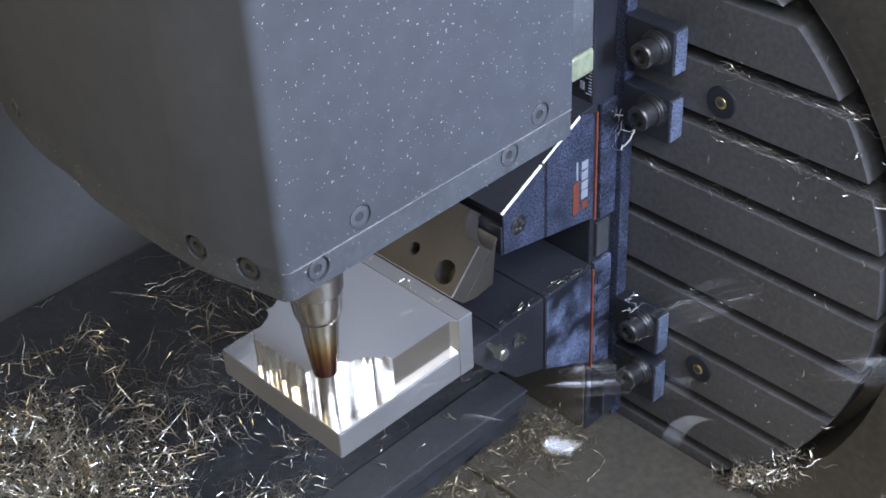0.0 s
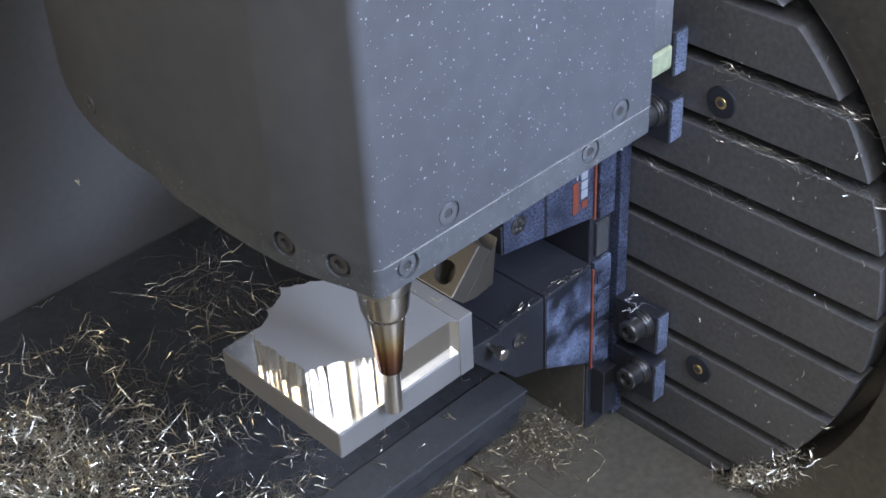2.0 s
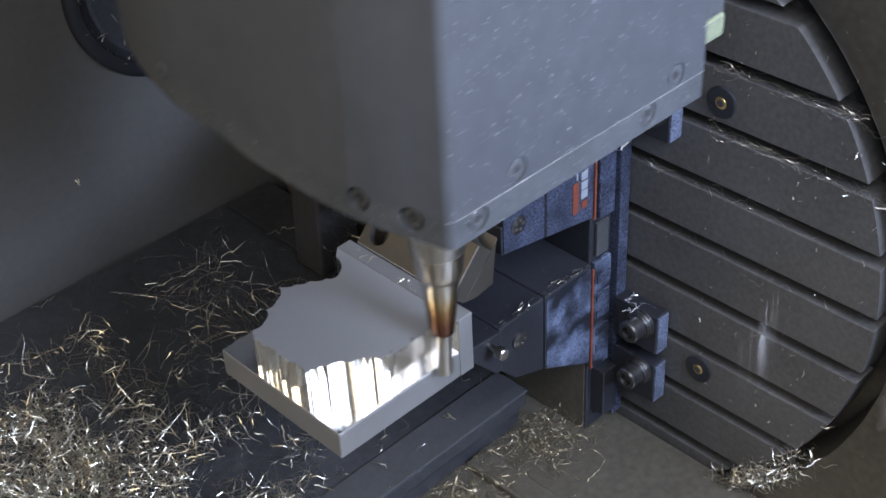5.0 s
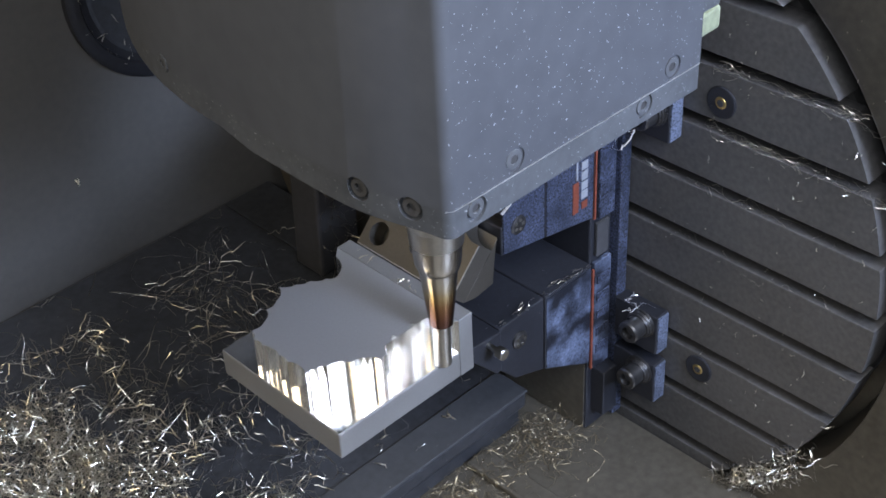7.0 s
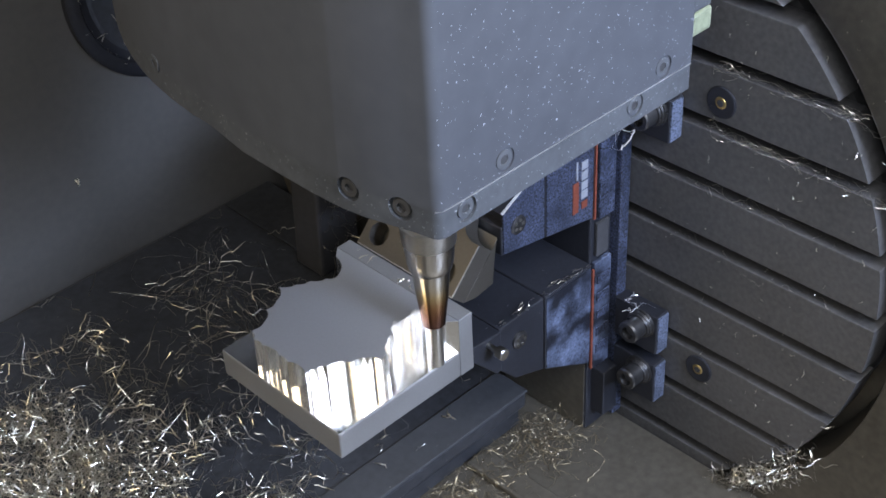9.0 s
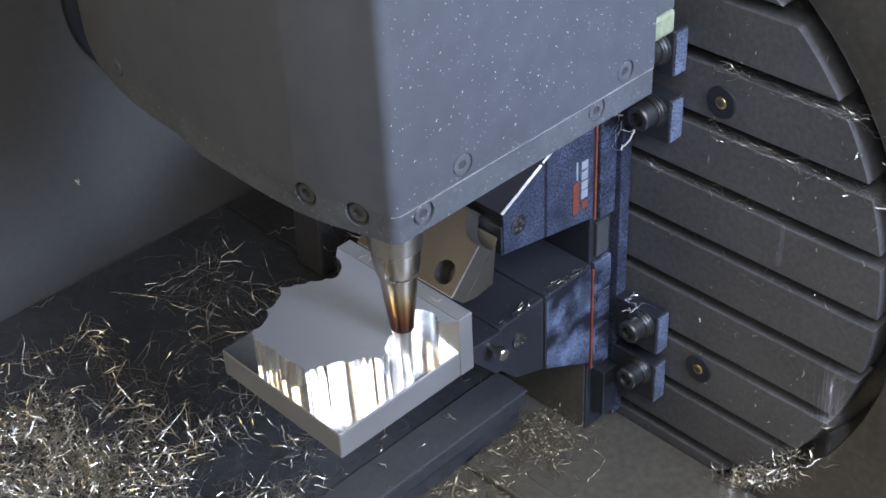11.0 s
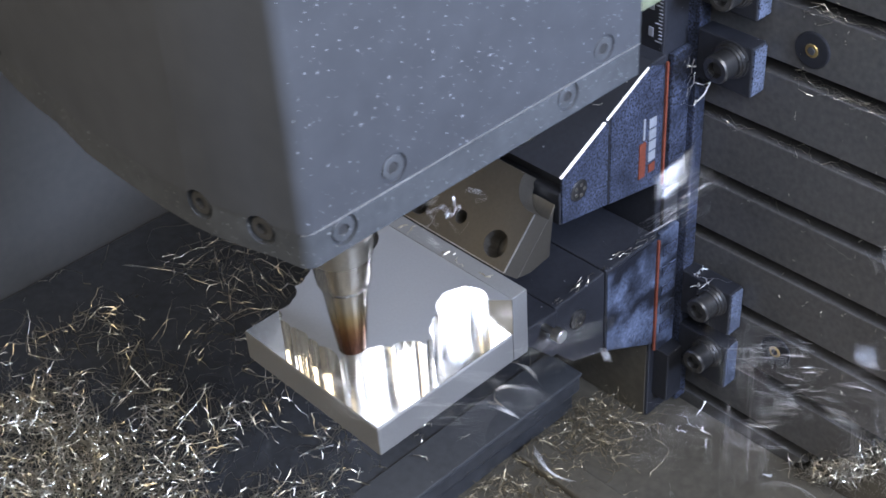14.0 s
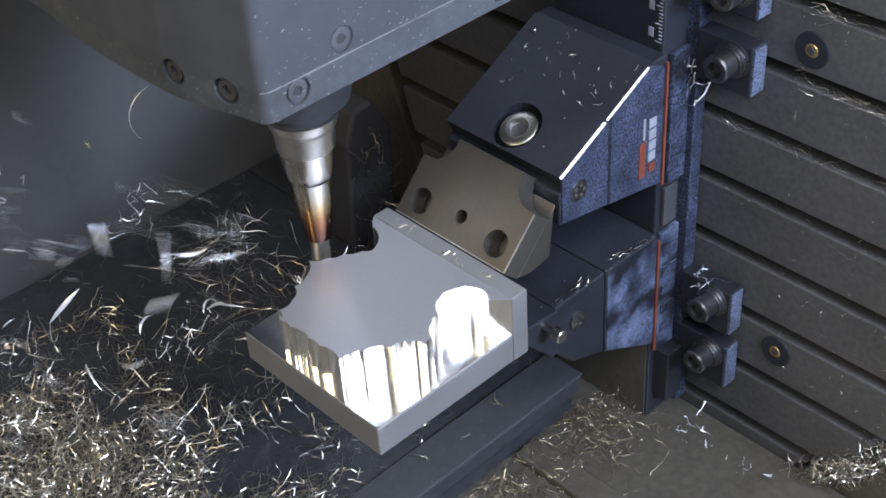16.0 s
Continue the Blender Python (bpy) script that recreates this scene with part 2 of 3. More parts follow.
def cap_screw(parent, x, y, z, out, r, h, washer=0.0, name="bolt"):
    m = facing(x, y, z, out)
    if washer:
        part("washer", turned([(0, washer), (0.002, washer), (0.0021, washer * 0.93), (0.0042, washer * 0.9), (0.0044, washer * 0.84), (0.006, washer * 0.82)], 28, m), BOLT, parent, smooth=True)
        m = facing(*(m @ Vector((0, 0, 0.006))), out)
    n = 28
    b = part(name, turned([(0, r * 0.97), (h * 0.9, r), (h, r * 0.9), (h, r * 0.56), (h * 0.62, r * 0.5)], n, m), STEEL if name == "jaw_bolt" else BOLT, parent, smooth=True)
    # dark hexagon that carries the socket's shade
    part("hex_socket", turned([(h * 0.5, r * 0.5), (h * 0.64, r * 0.5)], 6, m), DARK, b)
    return b


VY0, VY1 = 0.018, 0.114
VM = (VY0 + VY1) / 2
vise = thing("five_axis_vise", "blued steel machine vise with red stripe, clamped to the table", "vise")
part("rail", prism([(0.2625, -0.1945), (0.2965, -0.1945), (0.2965, 0.205), (0.2625, 0.205)], VY0 + 0.003, VY1 - 0.003, "y", 0.0015), BLACK_STEEL, vise)
part("rail_face", box(0.2616, 0.2624, VY0 + 0.005, VY1 - 0.005, -0.194, -0.1255, 0.0002), SUMP, vise, "bare grey rail face")
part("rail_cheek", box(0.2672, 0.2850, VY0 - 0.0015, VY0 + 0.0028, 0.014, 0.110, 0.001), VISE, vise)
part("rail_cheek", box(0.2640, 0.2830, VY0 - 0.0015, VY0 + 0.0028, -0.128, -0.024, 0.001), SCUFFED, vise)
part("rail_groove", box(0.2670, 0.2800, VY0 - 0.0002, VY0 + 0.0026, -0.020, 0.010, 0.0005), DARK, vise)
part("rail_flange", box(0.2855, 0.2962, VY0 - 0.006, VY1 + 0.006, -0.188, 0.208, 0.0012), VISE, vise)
for k in range(5):
    part("grip_rib", box(0.2665, 0.2805, VY0 - 0.0026, VY0 - 0.0016, -0.112 + 0.017 * k, -0.104 + 0.017 * k, 0.0004), VISE, vise)
for k in range(3):
    part("grip_rib", box(0.2665, 0.2805, VY0 - 0.0026, VY0 - 0.0016, 0.018 + 0.012 * k, 0.023 + 0.012 * k, 0.0004), VISE, vise)
for z0, z1 in ((0.018, 0.108), (-0.125, -0.028)):
    part("stripe", box(0.2608, 0.2626, VY0 - 0.0022, VY0 - 0.0008, z0, z1), RED, vise, "orange red stripe")
for k in range(34):
    part("scale_mark", box(0.2619, 0.2627, VY0 + 0.0045, VY0 + (0.0095 if k % 5 == 0 else 0.0070), 0.1180 + 0.0024 * k, 0.1186 + 0.0024 * k), WHITE, vise)
for k in range(4):
    part("scale_figure", box(0.2619, 0.2627, VY0 + 0.0110, VY0 + 0.0145, 0.1205 + 0.0180 * k, 0.1265 + 0.0180 * k), WHITE, vise, "worn scale figure")
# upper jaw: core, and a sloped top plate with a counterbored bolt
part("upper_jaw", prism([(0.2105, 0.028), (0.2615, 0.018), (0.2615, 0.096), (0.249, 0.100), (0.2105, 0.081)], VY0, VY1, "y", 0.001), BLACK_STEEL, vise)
# thin side faces over the black core, coloured as the lit side
part("lit_side", prism([(0.2115, 0.0295), (0.2600, 0.020), (0.2600, 0.1065), (0.2485, 0.1110), (0.2115, 0.0922)], VY0 - 0.0007, VY0 + 0.0004, "y"), VISE, vise, "speckled blued side with bluish light in its colour")
part("lit_side", prism([(0.1682, 0.0375), (0.2088, 0.030), (0.2088, 0.0908), (0.1682, 0.0700)], VY0 - 0.0007, VY0 + 0.0009, "y"), VISE, vise, "speckled blued side with bluish light in its colour")
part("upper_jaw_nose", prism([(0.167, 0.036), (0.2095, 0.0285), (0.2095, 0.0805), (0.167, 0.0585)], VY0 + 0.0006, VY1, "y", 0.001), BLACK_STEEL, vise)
SL = Vector((0.082, 0, 0.042)).normalized()
top = part("sloped_top", pierced([(0, VY0), (0.0921, VY0), (0.0921, VY1), (0, VY1)], [(0.0178, VM + 0.002, 0.0165)], 0.0112, plane_pose((0.167, 0, 0.071), SL, (0, 1, 0)), 36), BLACK_STEEL, vise, "oily black sloped top")
UPN = Vector((-SL.z, 0, SL.x))


def lit_edge(a, b, w):
    """A bright chamfer along the sloped top's side edge, its highlight put into the colour."""
    bm = bmesh.new()
    ends = []
    for d in (a, b):
        p = Vector((0.167, VY0, 0.071)) + SL * d
        ends.append([bm.verts.new(p + Vector((0, q, 0)) + UPN * h) for q, h in ((-0.0008, -w), (w, 0.0003), (w, -w))])
    bm.faces.new(ends[0])
    bm.faces.new(ends[1][::-1])
    for i in range(3):
        bm.faces.new((ends[0][i], ends[0][(i + 1) % 3], ends[1][(i + 1) % 3], ends[1][i]))
    return bm


part("lit_edge", lit_edge(0.0, 0.044, 0.0006), SEAM, vise, "bright edge strip")
part("lit_edge", lit_edge(0.046, 0.088, 0.00045), SEAM, vise, "bright edge strip")
cb = Vector((0.167, VM + 0.002, 0.071)) + SL * 0.0178 - Vector((-SL.z, 0, SL.x)) * 0.0108
cap_screw(vise, *cb, (-SL.z, 0, SL.x), 0.0125, 0.0085, name="jaw_bolt")
part("back_step", box(0.2496, 0.2622, VY0, VY1, 0.1005, 0.1125, 0.001), BLACK_STEEL, vise)
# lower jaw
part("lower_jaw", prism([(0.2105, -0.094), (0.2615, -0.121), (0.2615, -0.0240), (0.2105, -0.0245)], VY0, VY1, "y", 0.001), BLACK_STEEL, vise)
# scuffed blued side; the bluish light is partly in its colour
part("lit_side", prism([(0.2115, -0.0925), (0.2605, -0.1190), (0.2605, -0.0265), (0.2115, -0.0275)], VY0 - 0.0007, VY0 + 0.0004, "y"), SCUFFED, vise, "blued side scuffed in patches")
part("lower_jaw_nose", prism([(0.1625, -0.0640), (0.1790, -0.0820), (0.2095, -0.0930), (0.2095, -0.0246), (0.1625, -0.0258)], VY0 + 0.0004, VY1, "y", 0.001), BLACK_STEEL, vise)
for x, z in ((0.1825, 0.0550), (0.1828, -0.0470)):
    m = facing(x, VY0, z, (0, -1, 0))
    s = part("side_screw", turned([(-0.001, 0.0072), (0.0012, 0.0072), (0.0018, 0.0062)], 24, m), BOLT, vise, smooth=True)
    for k in range(5):
        a = 2 * math.pi * k / 5
        part("pin_hole", turned([(0.0018, 0.0013), (0.0021, 0.0013)], 8, m @ Matrix.Translation((0.0038 * math.cos(a), 0.0038 * math.sin(a), 0))), STEEL, s)
# gripping inserts above and below the block
FACE = Vector((0.95, 0, 1)).normalized()
UC = 0.0668


def insert_outline(h, wb, ct, r):
    """Half widths: wb below, the top edge ends at ct; round bites at both upper corners."""
    right = [(-wb, 0.0), (-wb - 0.0002, 0.0396)] + arc(-0.0431, 0.0553, r, 256, 371, 14) + [(-ct, h)]
    return [(UC + u, v) for u, v in right] + [(UC - u, v) for u, v in right[::-1]]


ins = part("upper_insert", pierced(insert_outline(0.0582, 0.047, 0.0270, 0.0158), [(UC - 0.0323, 0.0132, 0.0086), (UC + 0.0330, 0.0132, 0.0086), (UC - 0.0005, 0.0170, 0.0044)], -0.0155,
                                  plane_pose((0.1195, 0, 0.0270), (0, 1, 0), FACE)), JAW, vise, "bronze-grey steel jaw insert with round holes")
EDGE = plane_pose(Vector((0.1195, 0, 0.0270)) + Vector((-FACE.z, 0, FACE.x)) * 0.0002, (0, 1, 0), FACE)
part("insert_edge", pierced([(UC - 0.0474, 0.0008), (UC - 0.0466, 0.0008), (UC - 0.0468, 0.0394), (UC - 0.0475, 0.0394)], [], -0.0008, EDGE), SEAM, vise, "bright edge strip")
part("insert_edge", pierced([(UC - 0.0470, 0.0003), (UC + 0.0470, 0.0003), (UC + 0.0470, 0.0008), (UC - 0.0470, 0.0008)], [], -0.0008, EDGE), SEAM, vise, "bright edge strip")
part("insert_back", prism([(0.1316, 0.0158), (0.1426, 0.0134), (0.1600, 0.0161), (0.1622, 0.0429), (0.1655, 0.0520), (0.1600, 0.0452)], 0.0203, 0.1133, "y", 0.0006), JAW, vise)
part("lower_insert", prism([(0.1192, -0.0214), (0.1622, -0.0262), (0.1622, -0.062), (0.1570, -0.062)], VY0 - 0.002, VY1 + 0.002, "y", 0.001), BLACK_STEEL, vise)
pin = part("stop_screw", turned([(0, 0.0022), (0.0100, 0.0022), (0.0105, 0.0046), (0.0165, 0.0046), (0.0170, 0.0040)], 20, facing(0.1490, VY0 - 0.001, -0.0300, (0, -1, 0))), STEEL, vise, "small steel stop screw", smooth=True)
# lettering on the side, kept as plain bars
for z0, z1 in ((0.0425, 0.0490), (0.0505, 0.0570), (0.0585, 0.0655), (0.0670, 0.0735)):
    part("letter_bar", box(0.2468, 0.2535, VY0 - 0.0014, VY0 - 0.0008, z0, z1), WHITE, vise, "white lettering bar")
part("letter_bar", box(0.2380, 0.2440, VY0 - 0.0014, VY0 - 0.0008, 0.0335, 0.0590), RED, vise, "orange lettering bar")
part("letter_bar", box(0.2475, 0.2535, VY0 - 0.0014, VY0 - 0.0008, 0.0340, 0.0400), RED, vise, "orange lettering bar")
part("letter_bar", box(0.2412, 0.2430, VY0 - 0.0014, VY0 - 0.0008, 0.0610, 0.0760), WHITE, vise, "white lettering bar")

# ---- clamps that hold the vise on the table ----


def clamp(z0, z1, bz):
    c = thing("table_clamp", "black steel clamp block bolted to the table beside the vise", "clamp", "clamps on the table")
    part("block", prism([(VY0 - 0.0065, z0), (VY0 - 0.0065, z1), (-0.0285, z1), (-0.0290, z0)], 0.2830, 0.2968, "x", 0.0010), BLACK_STEEL, c)
    # end of the black block, its blue light painted on as colour
    part("end_face", box(0.2840, 0.2958, -0.0298, -0.0288, z0 + 0.0012, z1 - 0.0012), LIT_BLUE, c, "scuffed end face with bluish light in its colour")
    cap_screw(c, 0.2830, -0.0148, bz, (-1, 0, 0), 0.0090, 0.0115, 0.0122)
    return c


for z0, z1, bz in ((0.1420, 0.1755, 0.1600), (0.0905, 0.1240, 0.1125), (-0.0990, -0.0630, -0.0740), (-0.1480, -0.1105, -0.1205)):
    clamp(z0, z1, bz)
part("rail_foot", box(0.2680, 0.2850, VY0 - 0.010, VY0 + 0.004, -0.175, -0.130, 0.001), BLACK_STEEL, vise)

# ---- workpiece ----
work = thing("workpiece", "bright aluminium block with scalloped half-milled top", "workpiece")
part("base", box(0.0, 0.1064, 0.0, 0.12, -0.0210, 0.0, 0.0012), ALU_SAW, work)
part("tail", box(0.1066, 0.1187, 0.0, 0.1205, -0.0210, 0.0269, 0.0004), ALU_SAW, work)
for k in range(8):
    part("mill_rib", box(0.1060, 0.1066, 0.0018 + 0.0016 * k, 0.0025 + 0.0016 * k, 0.0006, 0.0262), ALU_SAW, work)
KNOTS = [(0.1064, 0.0), (0.106, 0.0), (0.097, 0.0095), (0.100, 0.023), (0.089, 0.032), (0.080, 0.032), (0.069, 0.022), (0.061, 0.019), (0.053, 0.010), (0.046, 0.008),
         (0.041, 0.018), (0.032, 0.021), (0.019, 0.030), (0.013, 0.033), (0.005, 0.034), (0.005, 0.052), (0.005, 0.061), (0.006, 0.070), (0.004, 0.076), (0.004, 0.085),
         (0.009, 0.093), (0.020, 0.094), (0.029, 0.103), (0.039, 0.105), (0.050, 0.116), (0.060, 0.109), (0.069, 0.105), (0.078, 0.099), (0.084, 0.095), (0.099, 0.113), (0.1064, 0.12)]


def scalloped():
    out = []
    for i, (a, b) in enumerate(zip(KNOTS, KNOTS[1:])):
        a, b = Vector(a), Vector(b)
        d = b - a
        sag = 0.16 if 1 < i < len(KNOTS) - 2 else 0
        side = Vector((-d.y, d.x)) * -1
        n = 8 if sag else 1
        out += [tuple(a + d * (k / n) + side * sag * 4 * (k / n) * (1 - k / n)) for k in range(n)]
    return out + [KNOTS[-1]]


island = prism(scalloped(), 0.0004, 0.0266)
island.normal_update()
# dim colour on top, light-struck colour on the walls
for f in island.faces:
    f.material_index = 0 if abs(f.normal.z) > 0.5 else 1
part("rim_floor", box(0.0006, 0.1058, 0.0006, 0.1194, 0.00005, 0.0003), ALU_RIM, work, "mirror-bright milled rim")
isl = part("island", island, [ALU, LIT_WALL], work, "scalloped milled top", smooth=True)


# stock that the cutter has yet to take away, cut in small columns
STOCK = []


def final_edge(x):
    """Depth of the finished pocket behind the front edge."""
    pts = [(0.046, 0.008), (0.053, 0.010), (0.061, 0.019), (0.069, 0.022), (0.080, 0.032), (0.089, 0.033), (0.099, 0.026), (0.1064, 0.012)]
    for (a, p), (b, q) in zip(pts, pts[1:]):
        if a <= x <= b:
            return p + (q - p) * (x - a) / (b - a)
    return 0.0


def stock():
    c = 0.0034
    bm = prism([(0, 0), (c, 0), (c, c), (0, c)], 0.0004, 0.02652)
    bm.normal_update()
    # same split as the island: walls carry the paler, lit colour
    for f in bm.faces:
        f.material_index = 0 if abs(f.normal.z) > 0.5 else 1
    first = None
    for i in range(16):
        for j in range(9):
            x, y = 0.0515 + c * i, 0.0042 + c * j
            if y < final_edge(x + c / 2) + 0.0048 and x + c < 0.1066:
                if first is None:
                    ob = first = part("stock_piece", bm, [ALU, LIT_WALL], work)
                else:
                    ob = new("stock_piece", first.data)
                    ob.parent = work
                STOCK.append((ob, x, y, 4.35 + 195 * (y - 0.0042) + 0.5 * ((i * 7 + j * 3) % 5) / 5))


stock()

# ---- spindle head (built round the tool's tip at the origin) ----
spindle = thing("spindle_head", "grey enamelled milling head carrying a tapered tool holder", "milling head")
OUT = ([(0.0865, -0.1220), (0.0825, -0.1258), (-0.03, -0.1256), (-0.098, -0.1258)] + arc(-0.1015, -0.1198, 0.0060, 270, 190, 6)
       + [(-0.1095, -0.1105), (-0.1125, -0.1000), (-0.1165, -0.0850), (-0.1190, -0.0700), (-0.1200, -0.0500), (-0.1202, -0.0280), (-0.1195, 0.0080)]
       + arc(0.193, 0.04, 0.308, 180, 128, 14) + [(0.0865, 0.34)])
# screws sunk into the housing and the lip: place, outward direction, depth
SCREWS = [(-0.1188, -0.0752, 0.2308, (-1, -0.15, 0), 0.0046), (-0.1118, -0.1045, 0.2292, (-1, -0.27, 0), 0.0046), (-0.0880, -0.1258, 0.2270, (0, -1, 0), 0.0022),
          (-0.0618, -0.1257, 0.2418, (0, -1, 0), 0.0010), (0.0365, -0.1257, 0.2275, (0, -1, 0), 0.0014), (0.0587, -0.1257, 0.2410, (0, -1, 0), 0.0010), (-0.1112, 0.0945, 0.2345, (-1, 0.17, 0), 0.0010)]


def sunk(ob):
    """The mesh of ob with a counterbore for every screw."""
    bm = bmesh.new()
    for x, y, z, o, deep in SCREWS:
        turned([(-deep, 0.0067), (0.0040, 0.0067)], 28, facing(x, y, z, o), bm)
    bmesh.ops.recalc_face_normals(bm, faces=bm.faces[:])
    me = bpy.data.meshes.new("cutter")
    bm.to_mesh(me)
    bm.free()
    cutter = new("cutter", me)
    mod = ob.modifiers.new("holes", "BOOLEAN")
    mod.operation, mod.object, mod.solver = "DIFFERENCE", cutter, "EXACT"
    bpy.context.view_layer.update()
    cut = bpy.data.meshes.new_from_object(ob.evaluated_get(bpy.context.evaluated_depsgraph_get()))
    ob.modifiers.clear()
    ob.data = cut
    cut.set_sharp_from_angle(angle=radians(35))
    bpy.data.objects.remove(cutter)
    bpy.data.meshes.remove(me)


shell = prism(OUT, 0.2337, 0.85, "z")
bmesh.ops.recalc_face_normals(shell, faces=shell.faces[:])
for f in shell.faces:
    f.material_index = 1 if f.normal.y < -0.9 else 0
sunk(part("housing", shell, [HEAD, HEAD_DUSTY], spindle, smooth=True))
sunk(part("lip", prism([(x + 0.0003 * (x < 0), y + 0.0003) for x, y in OUT], 0.2178, 0.2336, "z"), LIP, spindle, smooth=True))
part("seam", prism([(0.0826, -0.1261), (-0.03, -0.1259), (-0.098, -0.1261), (-0.1030, -0.1257), (-0.1066, -0.1235), (-0.1060, -0.1229), (-0.1027, -0.1249), (-0.098, -0.1253), (-0.03, -0.1251), (0.0826, -0.1253)], 0.2332, 0.2338, "z"), SEAM, spindle, "thin bright seam")
part("corner_edge", prism([(0.0828, -0.1258), (0.0868, -0.1221), (0.0872, -0.1216), (0.0868, -0.1214), (0.0824, -0.1254)], 0.2340, 0.85, "z"), LIP, spindle, "pale corner edge")
for x, y, z, o, deep in SCREWS:
    m = facing(x, y, z, o)
    s = part("screw", turned([(-deep - 0.001, 0.0052), (-deep * 0.5, 0.0052), (-deep * 0.35, 0.0048), (-deep * 0.35, 0.0026), (-deep - 0.001, 0.0025)], 24, m), SLOT if deep > 0.003 else LIP, spindle, smooth=True)
    # socket drawn as a dark plug, shade in the colour
    part("socket", turned([(-deep - 0.0015, 0.0026), (-deep * 0.8, 0.0026)], 6, m), DARK, s)
part("side_bracket", box(0.0875, 0.1045, -0.1210, -0.09, 0.2585, 0.85, 0.001), LIP, spindle)
part("clip", box(0.0876, 0.1055, -0.1215, -0.09, 0.2440, 0.2580, 0.002), GREEN, spindle)
part("nose", turned([(0.1225, 0.0185), (0.132, 0.0215), (0.133, 0.029), (0.160, 0.034), (0.161, 0.045), (0.2165, 0.05)], 48), DARK, spindle, "dark spindle nose", smooth=True)
holder = part("tool_holder", turned([(0.0340, 0.0072), (0.0346, 0.0078), (0.0595, 0.0106), (0.0785, 0.0124), (0.0795, 0.0135), (0.0835, 0.0148), (0.0885, 0.0153), (0.0998, 0.0164)], 56),
              HEAT, spindle, "heat-tinted tapered steel holder", smooth=True)
part("collar", turned([(0.0998, 0.0164), (0.1003, 0.0171), (0.1140, 0.0180), (0.1152, 0.0192), (0.1180, 0.0202), (0.1224, 0.0205)], 56), STEEL, spindle, smooth=True)
part("cutter", turned([(0.0003, 0.0056), (0.001, 0.0058), (0.0345, 0.0058)], 32), STEEL, spindle, smooth=True)


# ---- round port in the side wall ----
port = thing("wall_port", "round dark rubber port in the grey side wall, with swarf", "port")
pm = facing(0.21, 0.467, 0.095, (0, -1, 0))
part("flange", turned([(0.0, 0.094), (0.006, 0.094), (0.008, 0.090), (0.008, 0.082), (0.004, 0.080)], 64, pm), BLACK_STEEL, port, smooth=True)
part("diaphragm", turned([(0.003, 0.081), (0.0045, 0.07), (0.0045, 0.01)], 48, pm), FLOOR, port)


# ---- swarf ----
RNG = np.random.default_rng(7)


def slivers(points, lengths, widths, lean, curl, along=None):
    """Curled metal slivers, each a bent, kinked and twisted ribbon."""
    k, n = 11, len(points)
    az, el = RNG.uniform(0, 2 * np.pi, n), RNG.normal(0, lean, n)
    if along is not None:
        az = along + RNG.normal(0, 0.22, n)
    d = np.stack([np.cos(az) * np.cos(el), np.sin(az) * np.cos(el), np.sin(el)], 1)
    side = np.cross(d, RNG.normal(0, 1, (n, 3)))
    side /= np.linalg.norm(side, axis=1)[:, None] + 1e-9
    bow = np.cross(d, side)
    verts = np.zeros((n, k, 2, 3))
    drift = np.cumsum(RNG.normal(0, 0.045, (k, n, 3)), axis=0)
    drift -= drift.mean(axis=0)
    bend, tw = RNG.normal(0, curl, n), RNG.normal(0, 1.1, n)
    for i in range(k):
        s = i / (k - 1) - 0.5
        c = points + d * (s * lengths)[:, None] + bow * (bend * lengths * 4 * (0.25 - s * s))[:, None] + drift[i] * lengths[:, None]
        a = tw * s * 2
        w = (side * np.cos(a)[:, None] + bow * np.sin(a)[:, None]) * (widths * (1 - 1.2 * s * s) * RNG.uniform(0.6, 1.3, n))[:, None] / 2
        verts[:, i, 0], verts[:, i, 1] = c - w, c + w
    base = np.arange(n)[:, None] * (2 * k)
    f = np.concatenate([base + np.array([2 * i, 2 * i + 2, 2 * i + 3, 2 * i + 1]) for i in range(k - 1)])
    return verts.reshape(-1, 3), f


def swarf(name, label, points, lengths, widths, lean=0.35, curl=0.16, along=None, mat=CHIP):
    v, f = slivers(np.asarray(points, float), lengths, widths, lean, curl, along)
    me = bpy.data.meshes.new(name)
    me.from_pydata(v.tolist(), [], f.tolist())
    me.materials.append(mat)
    return tagged(new(name, me), label, "metal swarf", kind="stuff")


